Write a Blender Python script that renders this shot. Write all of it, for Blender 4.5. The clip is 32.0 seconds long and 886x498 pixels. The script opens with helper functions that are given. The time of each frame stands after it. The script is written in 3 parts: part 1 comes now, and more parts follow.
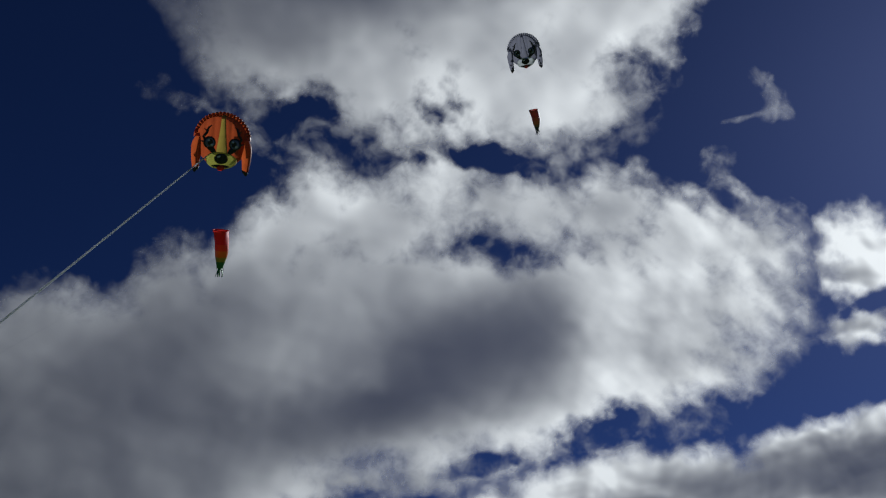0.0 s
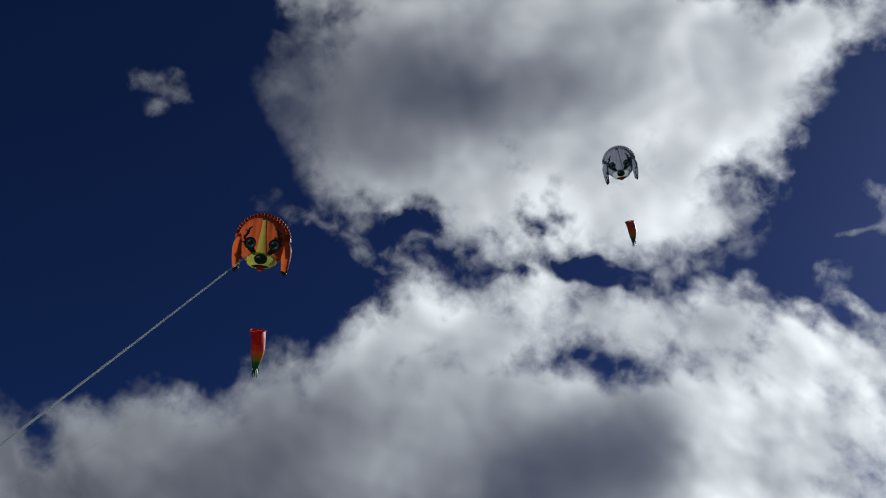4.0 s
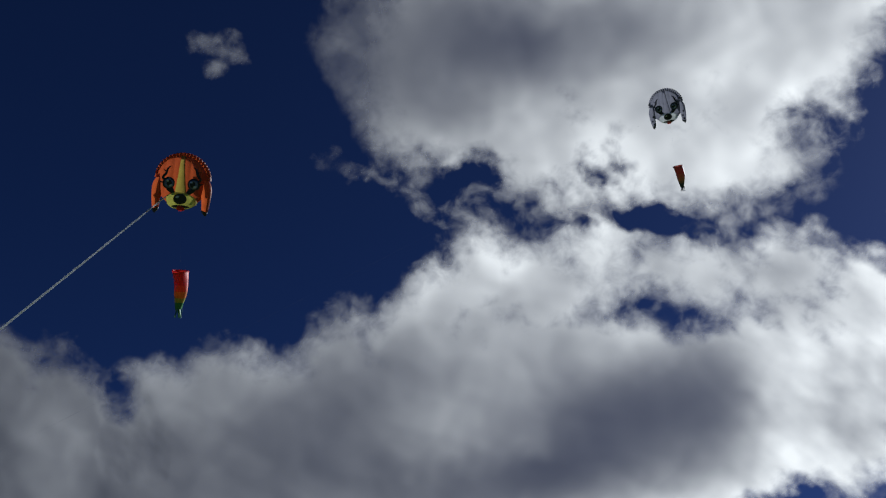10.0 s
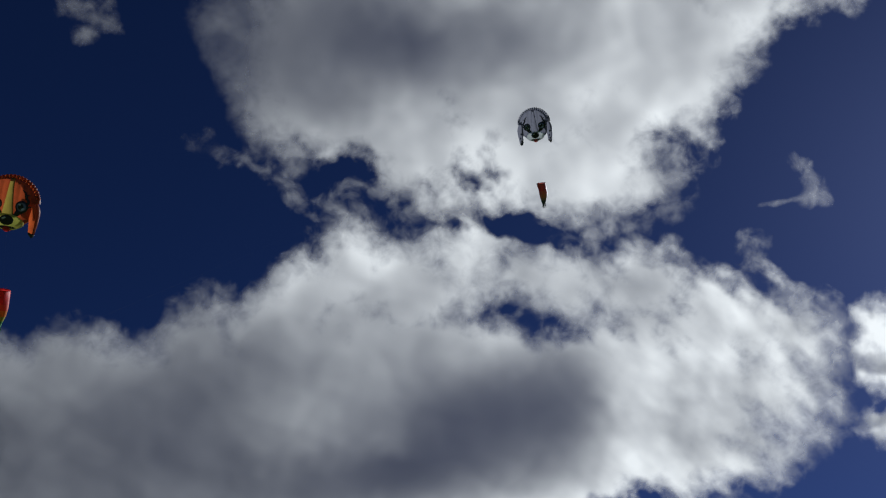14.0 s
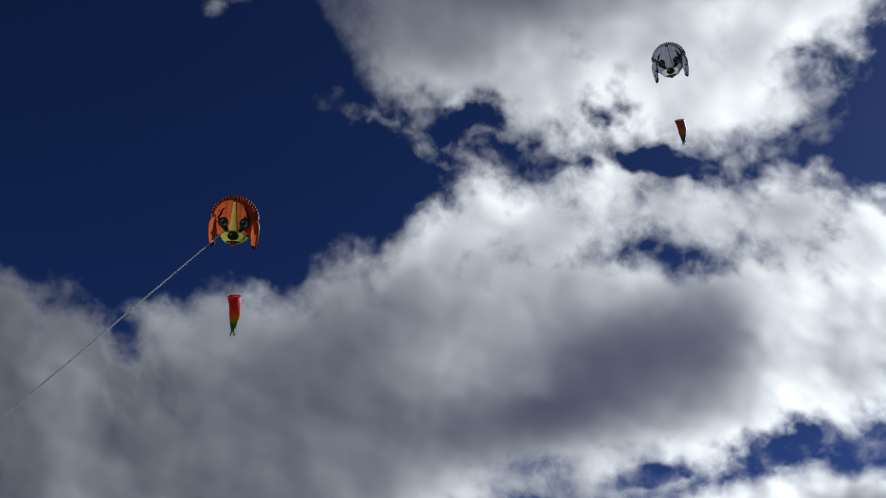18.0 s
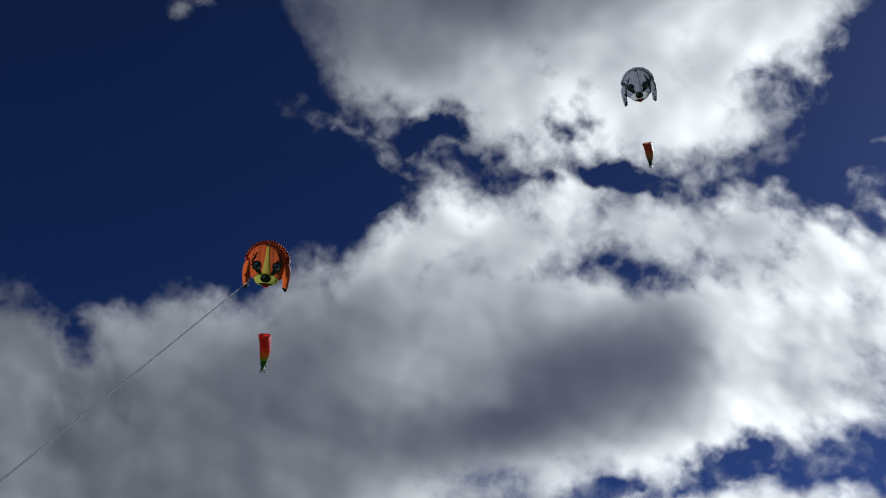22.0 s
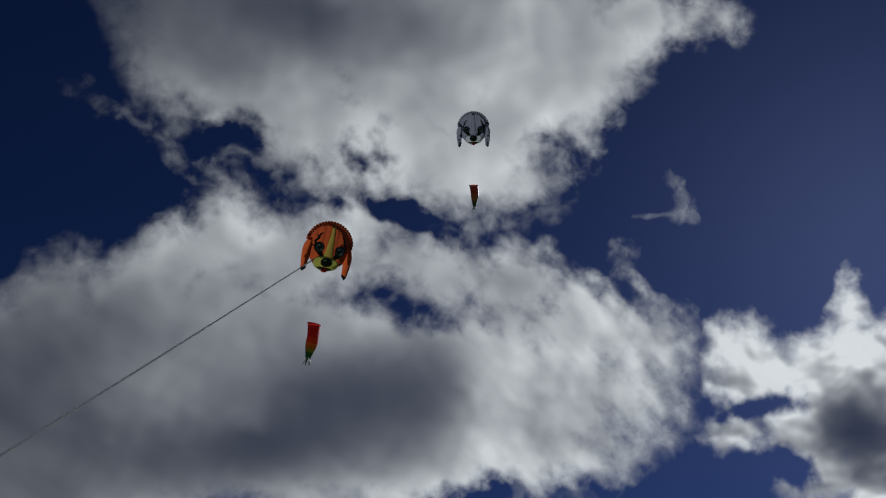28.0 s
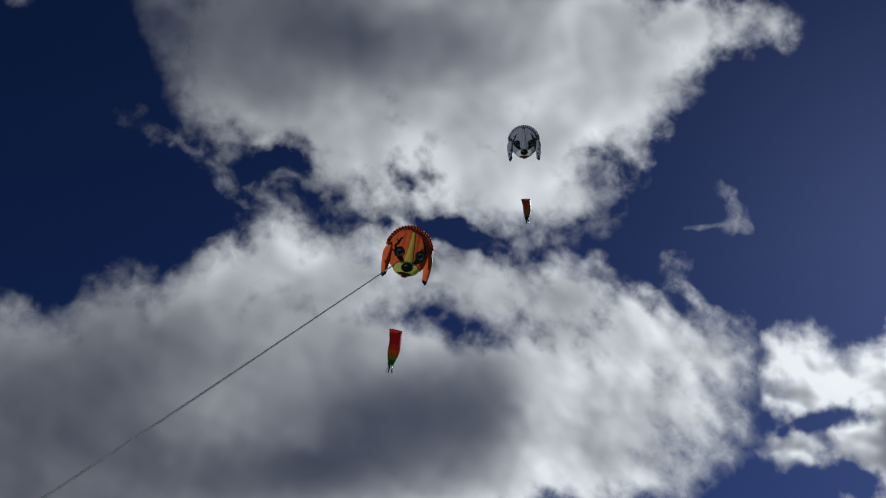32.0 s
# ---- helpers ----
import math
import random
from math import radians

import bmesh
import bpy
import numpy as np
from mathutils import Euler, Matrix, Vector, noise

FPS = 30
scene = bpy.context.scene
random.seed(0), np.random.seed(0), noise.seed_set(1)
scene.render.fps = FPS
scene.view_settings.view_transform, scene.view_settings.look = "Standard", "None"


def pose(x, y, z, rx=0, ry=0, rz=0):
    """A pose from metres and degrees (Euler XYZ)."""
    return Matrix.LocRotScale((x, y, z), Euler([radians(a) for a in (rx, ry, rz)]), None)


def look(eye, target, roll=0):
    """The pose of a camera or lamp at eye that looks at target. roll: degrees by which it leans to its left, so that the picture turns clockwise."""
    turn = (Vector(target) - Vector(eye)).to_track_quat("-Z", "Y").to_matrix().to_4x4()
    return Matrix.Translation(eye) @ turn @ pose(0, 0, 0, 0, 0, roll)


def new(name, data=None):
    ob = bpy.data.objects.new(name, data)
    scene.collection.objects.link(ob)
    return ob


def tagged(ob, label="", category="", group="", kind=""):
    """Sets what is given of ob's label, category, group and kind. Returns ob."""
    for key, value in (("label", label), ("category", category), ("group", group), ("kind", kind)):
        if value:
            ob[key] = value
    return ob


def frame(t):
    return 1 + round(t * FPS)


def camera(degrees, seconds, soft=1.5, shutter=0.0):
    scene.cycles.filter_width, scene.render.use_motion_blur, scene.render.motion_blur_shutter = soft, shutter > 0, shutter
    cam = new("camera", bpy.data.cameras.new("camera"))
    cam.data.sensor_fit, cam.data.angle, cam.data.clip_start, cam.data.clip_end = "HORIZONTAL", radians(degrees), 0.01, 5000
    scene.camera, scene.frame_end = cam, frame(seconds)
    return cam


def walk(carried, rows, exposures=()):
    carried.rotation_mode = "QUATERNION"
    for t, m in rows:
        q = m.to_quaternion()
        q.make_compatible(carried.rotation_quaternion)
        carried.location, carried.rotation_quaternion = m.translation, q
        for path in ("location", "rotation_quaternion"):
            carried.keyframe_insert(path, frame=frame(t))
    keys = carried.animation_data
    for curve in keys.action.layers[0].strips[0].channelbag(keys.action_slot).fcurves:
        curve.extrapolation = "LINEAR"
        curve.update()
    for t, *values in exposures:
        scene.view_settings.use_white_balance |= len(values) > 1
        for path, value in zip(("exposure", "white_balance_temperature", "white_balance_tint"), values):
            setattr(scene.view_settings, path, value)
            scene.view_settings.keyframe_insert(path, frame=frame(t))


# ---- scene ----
cam = camera(54, 32.0, soft=1.2)


def way(heading, tilt):
    h, v = radians(heading), radians(tilt)
    return Vector((math.sin(h) * math.cos(v), math.cos(h) * math.cos(v), math.sin(v)))


def stance(x, y, heading, tilt, lean):
    """Held at eye height over the grass: place, heading clockwise from north, tilt and lean in degrees."""
    eye = Vector((x, y, 1.6))
    return look(eye, eye + way(heading, tilt), lean)


walk(cam, [
    (0.0, stance(-0.44, 1.17, 5.98, 30.00, -5.18)),
    (0.5, stance(-0.25, 1.25, 4.10, 32.10, -3.97)),
    (1.0, stance(-0.04, 1.39, 2.02, 35.87, -2.36)),
    (1.5, stance(0.13, 1.57, 0.57, 37.59, -0.90)),
    (2.0, stance(0.28, 1.73, 1.77, 37.26, -1.07)),
    (2.5, stance(0.39, 1.77, 0.32, 37.39, -0.57)),
    (4.5, stance(0.49, 1.40, -1.80, 37.68, -0.45)),
    (5.0, stance(0.45, 1.40, -1.00, 35.75, -2.44)),
    (5.5, stance(0.34, 1.51, -3.11, 33.12, -3.78)),
    (6.0, stance(0.29, 1.63, -7.22, 31.65, -2.36)),
    (6.5, stance(0.28, 1.86, -5.45, 29.39, -1.65)),
    (7.0, stance(0.35, 2.15, -2.48, 26.28, -3.76)),
    (7.5, stance(0.54, 2.27, -6.28, 24.08, -1.13)),
    (8.0, stance(0.77, 2.30, -6.67, 24.00, -0.37)),
    (8.5, stance(1.16, 2.25, -1.61, 26.68, -1.19)),
    (9.0, stance(1.62, 2.16, 1.16, 29.65, -2.81)),
    (9.5, stance(2.07, 2.09, -0.84, 32.39, -2.17)),
    (10.0, stance(2.44, 2.04, -6.53, 34.58, 1.14)),
    (10.5, stance(2.70, 1.96, -9.71, 35.18, 2.54)),
    (11.0, stance(2.90, 1.80, -9.60, 35.24, 2.55)),
    (11.5, stance(3.04, 1.67, -6.83, 35.30, 2.27)),
    (12.0, stance(3.14, 1.56, 0.65, 35.71, -0.25)),
    (12.5, stance(3.24, 1.36, 4.73, 35.55, -1.51)),
    (13.0, stance(3.32, 1.15, 5.13, 35.29, -1.93)),
    (13.5, stance(3.30, 0.99, 4.86, 34.62, -1.44)),
    (14.0, stance(3.24, 0.84, 3.81, 34.43, -0.65)),
    (14.5, stance(3.04, 0.72, 0.23, 34.82, 1.02)),
    (15.0, stance(2.80, 0.63, -6.49, 34.97, 3.50)),
    (15.5, stance(2.67, 0.56, -10.27, 34.65, 2.90)),
    (17.5, stance(2.58, -0.45, -7.05, 30.79, 1.26)),
    (18.0, stance(2.52, -0.57, -6.65, 30.70, 1.24)),
    (18.5, stance(2.37, -0.74, -5.68, 30.47, 1.20)),
    (19.0, stance(2.16, -0.94, -4.60, 30.77, 1.04)),
    (19.5, stance(1.97, -1.08, -3.99, 30.85, 0.51)),
    (20.0, stance(1.88, -1.25, -3.95, 30.27, 0.20)),
    (20.5, stance(1.88, -1.49, -4.12, 29.24, -0.39)),
    (21.0, stance(1.89, -1.72, -2.48, 28.95, -1.26)),
    (21.5, stance(1.80, -1.82, -3.14, 29.72, -0.08)),
    (22.0, stance(1.58, -1.86, -3.69, 31.44, 1.02)),
    (22.5, stance(1.23, -1.91, -3.27, 31.66, 2.25)),
    (23.0, stance(0.79, -2.05, -3.26, 31.05, 3.87)),
    (23.5, stance(0.27, -2.06, -2.51, 29.66, 3.51)),
    (24.0, stance(-0.33, -2.04, -2.02, 27.27, 2.80)),
    (24.5, stance(-1.04, -2.18, -1.12, 27.60, 2.74)),
    (25.0, stance(-1.75, -2.35, 2.35, 28.74, 2.69)),
    (25.5, stance(-2.33, -2.22, 10.39, 28.76, 0.22)),
    (26.0, stance(-2.68, -1.88, 11.90, 28.85, -0.94)),
    (26.5, stance(-2.83, -1.60, 12.33, 32.19, -1.21)),
    (28.5, stance(-3.51, -0.51, 13.42, 33.34, 0.17)),
    (29.0, stance(-3.63, -0.58, 8.74, 31.77, 0.06)),
    (29.5, stance(-3.75, -0.62, 5.64, 32.57, 1.04)),
    (30.0, stance(-3.85, -0.60, 6.76, 34.65, 1.46)),
    (30.5, stance(-3.90, -0.51, 8.83, 35.61, 1.14)),
    (31.0, stance(-3.89, -0.37, 9.15, 35.06, 0.64)),
    (31.5, stance(-3.84, -0.22, 9.02, 34.65, 0.59)),
    (32.0, stance(-3.78, -0.10, 9.53, 34.44, 0.59)),
    ],
     exposures=[(0.0, -0.45, 5880, 6), (2.0, -0.13, 5880, 6), (5.0, -0.19, 5880, 6), (7.0, -0.14, 5880, 6), (8.0, -0.10, 5880, 6), (9.0, -0.29, 5880, 6), (10.0, -0.19, 5880, 6), (11.0, 0.09, 5880, 6), (12.0, -0.04, 5880, 6), (13.0, -0.29, 5880, 6), (14.0, -0.34, 5880, 6), (15.0, -0.24, 5880, 6), (17.5, 0.00, 5880, 6), (22.0, 0.00, 5880, 6), (24.5, -0.02, 5880, 6), (25.5, -0.59, 5880, 6), (26.2, -0.94, 5880, 6), (28.5, -0.81, 5880, 6), (29.2, -0.86, 5880, 6), (30.0, -0.33, 5880, 6), (31.0, -0.46, 5880, 6), (32.0, -0.49, 5880, 6)])

# ---- daylight ----
SUN_HEADING, SUN_HEIGHT = 46.0, 31.0
world = bpy.data.worlds.new("daylight")
scene.world = world
world.use_nodes = True
sky = world.node_tree.nodes.new("ShaderNodeTexSky")
sky.sky_type = "NISHITA"
sky.sun_disc = False
sky.sun_elevation, sky.sun_rotation = radians(SUN_HEIGHT), radians(SUN_HEADING)
sky.altitude, sky.air_density, sky.dust_density, sky.ozone_density = 1500, 0.27, 0.47, 10.0
background = world.node_tree.nodes["Background"]
background.inputs["Strength"].default_value = 0.05
tint = world.node_tree.nodes.new("ShaderNodeVectorMath")
tint.operation = "MULTIPLY"
tint.inputs[1].default_value = (0.93, 0.88, 1.11)
world.node_tree.links.new(sky.outputs["Color"], tint.inputs[0])
world.node_tree.links.new(tint.outputs[0], background.inputs["Color"])

sun = new("sun", bpy.data.lights.new("sun", "SUN"))
sun.data.energy, sun.data.angle, sun.data.color = 5.0, radians(0.5), (1.0, 0.985, 0.96)
sun.matrix_world = look(way(SUN_HEADING, SUN_HEIGHT) * 100, (0, 0, 0))


# ---- materials ----
def blank(name):
    m = bpy.data.materials.new(name)
    m.use_nodes = True
    m.node_tree.nodes.clear()
    n = m.node_tree.nodes

    def node(kind, **inputs):
        made = n.new(kind)
        for key, value in inputs.items():
            slot = made.inputs[key.replace("_", " ")]
            if isinstance(value, bpy.types.NodeSocket):
                m.node_tree.links.new(value, slot)
            else:
                slot.default_value = value
        return made

    def finish(shader):
        out = n.new("ShaderNodeOutputMaterial")
        m.node_tree.links.new(shader, out.inputs["Surface"])
        return m

    def link(a, b):
        m.node_tree.links.new(a, b)

    return node, link, finish


def math_node(node, link, op, a, b=None, c=None):
    made = node("ShaderNodeMath")
    made.operation = op
    for k, value in enumerate((a, b, c)):
        if isinstance(value, bpy.types.NodeSocket):
            link(value, made.inputs[k])
        elif value is not None:
            made.inputs[k].default_value = value
    return made.outputs[0]


def cloth(name, colour, glow=0.28, sheen=0.45):
    """Ripstop nylon: lets light through, with a fine weave and faint creases."""
    node, link, finish = blank(name)
    place = node("ShaderNodeTexCoord").outputs["Object"]
    creases = node("ShaderNodeTexNoise", Vector=place, Scale=7.0, Detail=4.0)
    weave = node("ShaderNodeTexNoise", Vector=place, Scale=60.0, Detail=2.0)
    mixed = math_node(node, link, "MULTIPLY_ADD", weave.outputs["Fac"], 0.25, creases.outputs["Fac"])
    shade = node("ShaderNodeMapRange", Value=mixed, From_Min=0.3, From_Max=0.95, To_Min=0.78, To_Max=1.12)
    tint = node("ShaderNodeVectorMath")
    tint.operation = "SCALE"
    tint.inputs[0].default_value = colour
    link(shade.outputs[0], tint.inputs["Scale"])
    bump = node("ShaderNodeBump", Height=creases.outputs["Fac"], Strength=0.25, Distance=0.02)
    face = node("ShaderNodeBsdfPrincipled", Base_Color=tint.outputs[0], Roughness=sheen, Normal=bump.outputs[0])
    back = node("ShaderNodeBsdfTranslucent", Color=tint.outputs[0], Normal=bump.outputs[0])
    both = node("ShaderNodeMixShader", Fac=glow)
    link(face.outputs[0], both.inputs[1])
    link(back.outputs[0], both.inputs[2])
    return finish(both.outputs[0])


def plain(name, colour, rough=0.7, scale=20.0):
    node, link, finish = blank(name)
    place = node("ShaderNodeTexCoord").outputs["Object"]
    grain = node("ShaderNodeTexNoise", Vector=place, Scale=scale, Detail=5.0)
    shade = node("ShaderNodeMapRange", Value=grain.outputs["Fac"], From_Min=0.3, From_Max=0.7, To_Min=0.7, To_Max=1.2)
    tint = node("ShaderNodeVectorMath")
    tint.operation = "SCALE"
    tint.inputs[0].default_value = colour
    link(shade.outputs[0], tint.inputs["Scale"])
    bump = node("ShaderNodeBump", Height=grain.outputs["Fac"], Strength=0.4, Distance=0.01)
    face = node("ShaderNodeBsdfPrincipled", Base_Color=tint.outputs[0], Roughness=rough, Normal=bump.outputs[0])
    return finish(face.outputs[0])


def strand(name, colour):
    """Braided line: matt, a little light shines through its fibres."""
    node, link, finish = blank(name)
    both = node("ShaderNodeMixShader", Fac=0.5)
    link(node("ShaderNodeBsdfDiffuse", Color=(*colour, 1)).outputs[0], both.inputs[1])
    link(node("ShaderNodeBsdfTranslucent", Color=(*colour, 1)).outputs[0], both.inputs[2])
    return finish(both.outputs[0])


def vapour(name):
    """Water droplets: thin cloud passes the sun's light, thick cloud little of it, as a colour that also holds painted
    shade; the rim thins out to nothing.
    """
    node, link, finish = blank(name)
    place = node("ShaderNodeTexCoord").outputs["Object"]
    cover = node("ShaderNodeAttribute")
    cover.attribute_name = "cover"
    shade_depth = node("ShaderNodeAttribute")
    shade_depth.attribute_name = "shade_depth"
    wisp = node("ShaderNodeTexNoise", Vector=place, Scale=0.010, Detail=7.0, Roughness=0.54, Distortion=0.5)
    hairs = node("ShaderNodeTexNoise", Vector=place, Scale=0.013, Detail=4.0, Roughness=0.5, Distortion=0.7)
    ridge = math_node(node, link, "ABSOLUTE", math_node(node, link, "SUBTRACT", hairs.outputs["Fac"], 0.5))
    puff = math_node(node, link, "MULTIPLY_ADD", wisp.outputs["Fac"], 0.58, -0.27)
    rag = math_node(node, link, "MULTIPLY_ADD", ridge, -0.32, puff)
    crisp = node("ShaderNodeAttribute")
    crisp.attribute_name = "crisp"
    dense = math_node(node, link, "MULTIPLY_ADD", rag, crisp.outputs["Fac"], cover.outputs["Fac"])
    alpha = node("ShaderNodeMapRange", Value=dense, From_Min=-0.28, From_Max=0.55, To_Min=0.0, To_Max=1.0)
    alpha.interpolation_type = "SMOOTHSTEP"
    thick = math_node(node, link, "ADD", shade_depth.outputs["Fac"], math_node(node, link, "MULTIPLY", rag, 0.06))
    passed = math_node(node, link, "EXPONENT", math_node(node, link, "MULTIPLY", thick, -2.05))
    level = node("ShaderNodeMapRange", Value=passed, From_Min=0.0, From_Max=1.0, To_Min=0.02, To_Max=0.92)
    # shaded cloud is coloured bluer, as if by skylight; bright cloud warmer
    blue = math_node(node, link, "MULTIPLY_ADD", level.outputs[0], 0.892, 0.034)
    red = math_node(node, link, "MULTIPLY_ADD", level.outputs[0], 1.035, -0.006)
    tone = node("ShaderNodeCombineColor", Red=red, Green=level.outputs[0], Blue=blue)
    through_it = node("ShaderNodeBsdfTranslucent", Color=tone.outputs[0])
    off_it = node("ShaderNodeBsdfDiffuse", Color=(0.7, 0.7, 0.7, 1))
    body = node("ShaderNodeMixShader", Fac=0.12)
    link(through_it.outputs[0], body.inputs[1])
    link(off_it.outputs[0], body.inputs[2])
    clear = node("ShaderNodeBsdfTransparent")
    both = node("ShaderNodeMixShader", Fac=alpha.outputs[0])
    link(clear.outputs[0], both.inputs[1])
    link(body.outputs[0], both.inputs[2])
    return finish(both.outputs[0])


CLOUD = vapour("cloud_vapour")
ORANGE = cloth("orange_nylon", (0.36, 0.064, 0.018), 0.6)
RIM = cloth("orange_rim_nylon", (0.40, 0.072, 0.018), 0.65)
FLAP = cloth("orange_flap_nylon", (0.42, 0.078, 0.018), 0.65)
OCHRE = cloth("ochre_nylon", (0.34, 0.25, 0.045), 0.5)
YELLOW = cloth("yellow_nylon", (0.56, 0.53, 0.10))
BLACK = cloth("black_nylon", (0.012, 0.012, 0.014), 0.1)
SLATE = cloth("slate_nylon", (0.24, 0.26, 0.36), 0.4)
WHITE = cloth("white_nylon", (0.72, 0.73, 0.75))
PALE = cloth("pale_grey_nylon", (0.155, 0.155, 0.19), 0.6)
PALE_RIM = cloth("light_grey_nylon", (0.18, 0.18, 0.215), 0.65)
RED = cloth("red_nylon", (0.70, 0.03, 0.025), 0.45)
PINK = cloth("pink_nylon", (0.60, 0.10, 0.12))
SCARLET = cloth("scarlet_nylon", (0.75, 0.09, 0.02), 0.45)
AMBER = cloth("amber_nylon", (0.74, 0.24, 0.02), 0.45)
LIME = cloth("lime_nylon", (0.42, 0.38, 0.04))
FADED = (cloth("faded_red_nylon", (0.50, 0.10, 0.08), 0.45), cloth("faded_rust_nylon", (0.50, 0.17, 0.09), 0.45),
         cloth("faded_orange_nylon", (0.46, 0.22, 0.09), 0.45), cloth("faded_brown_nylon", (0.26, 0.17, 0.08)), cloth("faded_black_nylon", (0.06, 0.07, 0.06)))
GREEN = cloth("green_nylon", (0.05, 0.22, 0.06))
FINE = strand("fine_grey_cord", (0.16, 0.18, 0.24))
CORD = strand("braided_cord", (0.70, 0.70, 0.72))
GRASS = plain("grass", (0.06, 0.10, 0.03), 0.9, 0.4)
BARK = plain("bark", (0.07, 0.055, 0.045), 0.9, 12.0)


# ---- building helpers ----
def to_mesh(name, bm, material, smooth=True):
    me = bpy.data.meshes.new(name)
    bm.normal_update()
    bm.to_mesh(me)
    bm.free()
    me.materials.append(material)
    if smooth:
        me.polygons.foreach_set("use_smooth", [True] * len(me.polygons))
    return me


def part(name, bm, material, parent, label=""):
    ob = new(name, to_mesh(name, bm, material))
    ob.parent = parent
    return tagged(ob, label) if label else ob


def tube(bm, spine, radii, sides=8):
    """A round tube along a spine of points."""
    spine = [Vector(p) for p in spine]
    rings = []
    for i, p in enumerate(spine):
        ahead = (spine[min(i + 1, len(spine) - 1)] - spine[max(i - 1, 0)]).normalized()
        side = ahead.orthogonal().normalized() if abs(ahead.z) > 0.9 else ahead.cross(Vector((0, 0, 1))).normalized()
        up = side.cross(ahead)
        r = radii[i] if isinstance(radii, (list, tuple)) else radii
        rings.append([bm.verts.new(p + r * (math.cos(a) * side + math.sin(a) * up))
                      for a in (2 * math.pi * k / sides for k in range(sides))])
    for a, b in zip(rings, rings[1:]):
        for k in range(sides):
            bm.faces.new((a[k], a[(k + 1) % sides], b[(k + 1) % sides], b[k]))
    bm.faces.new(rings[0][::-1])
    bm.faces.new(rings[-1])
    return bm


# ---- ground ----
def build_ground():
    bm = bmesh.new()
    rings, sides = (0, 6, 15, 30, 60, 120, 250, 500, 1000, 2000, 4200), 72
    grid = []
    for r in rings[1:]:
        grid.append([bm.verts.new((r * math.cos(a), r * math.sin(a), 0.15 * noise.noise((r * math.cos(a) * 0.05, r * math.sin(a) * 0.05, 0)) if r > 40 else 0.0))
                     for a in (2 * math.pi * k / sides for k in range(sides))])
    middle = bm.verts.new((0, 0, 0))
    for k in range(sides):
        bm.faces.new((middle, grid[0][k], grid[0][(k + 1) % sides]))
    for a, b in zip(grid, grid[1:]):
        for k in range(sides):
            bm.faces.new((a[k], b[k], b[(k + 1) % sides], a[(k + 1) % sides]))
    ground = new("ground", to_mesh("ground", bm, GRASS))
    return tagged(ground, "open green meadow of short grass", "ground", kind="structure")


build_ground()


# ---- clouds ----
TABLE = np.random.RandomState(7).permutation(512)
ANGLES = np.random.RandomState(8).rand(512) * 2 * np.pi


def swirl(x, y, seed):
    """Gradient noise in the plane, about -0.7 to 0.7."""
    xi, yi = np.floor(x).astype(int), np.floor(y).astype(int)
    xf, yf = x - xi, y - yi
    fx, fy = xf ** 3 * (xf * (xf * 6 - 15) + 10), yf ** 3 * (yf * (yf * 6 - 15) + 10)

    def corner(i, j):
        a = ANGLES[TABLE[(TABLE[(xi + i + 37 * seed) % 512] + yi + j) % 512]]
        return np.cos(a) * (xf - i) + np.sin(a) * (yf - j)

    low = corner(0, 0) + fx * (corner(1, 0) - corner(0, 0))
    high = corner(0, 1) + fx * (corner(1, 1) - corner(0, 1))
    return low + fy * (high - low)


def layers(x, y, seed, octaves, rough=0.55):
    total, size = np.zeros_like(x), 1.0
    for k in range(octaves):
        n = swirl(x * 2.03 ** k + 11.3 * k, y * 2.03 ** k - 7.1 * k, seed + k)
        total += size * n
        size *= rough
    return total


def inside(x, y, puff):
    """How far a place lies within a tilted oval; negative outside."""
    u, v, a, b, turn = puff[:5]
    c, s = math.cos(radians(turn)), math.sin(radians(turn))
    q = np.sqrt(((x - u) * c + (y - v) * s) ** 2 / a ** 2 + ((y - v) * c - (x - u) * s) ** 2 / b ** 2)
    return (1 - q) * (a * b) ** 0.5, q


SKY_AHEAD, SKY_UP = way(0, 33), way(0, 33 + 90)


SUN_SPOT = np.array(way(SUN_HEADING, SUN_HEIGHT)) * 15.39 / way(SUN_HEADING, SUN_HEIGHT).dot(SKY_AHEAD)
SUN_ACROSS, SUN_UP = SUN_SPOT[0], float(SUN_SPOT @ np.array(SKY_UP))


def bubbles(x, y, seed, octaves=3, rough=0.5):
    """Rounded heads packed side by side, small ones on large ones, about -0.5 to 0.5."""
    total, size = np.zeros_like(x), 1.0
    for k in range(octaves):
        u, v = x * 2.1 ** k + 5.7 * k, y * 2.1 ** k - 3.9 * k
        ui, vi = np.floor(u).astype(int), np.floor(v).astype(int)
        gap = np.zeros_like(x)
        for i in (-1, 0, 1):
            for j in (-1, 0, 1):
                n = TABLE[(TABLE[(ui + i + 37 * seed + 11 * k) % 512] + vi + j) % 512]
                px, py = ui + i + 0.5 + 0.45 * np.cos(ANGLES[n]), vi + j + 0.5 + 0.45 * np.sin(ANGLES[(n + 101) % 512])
                gap += np.exp(-9.0 * ((u - px) ** 2 + (v - py) ** 2))
        total += size * (0.62 + np.log(gap + 1e-4) / 9.0 + 0.10 - 0.55)
        size *= rough
    return total


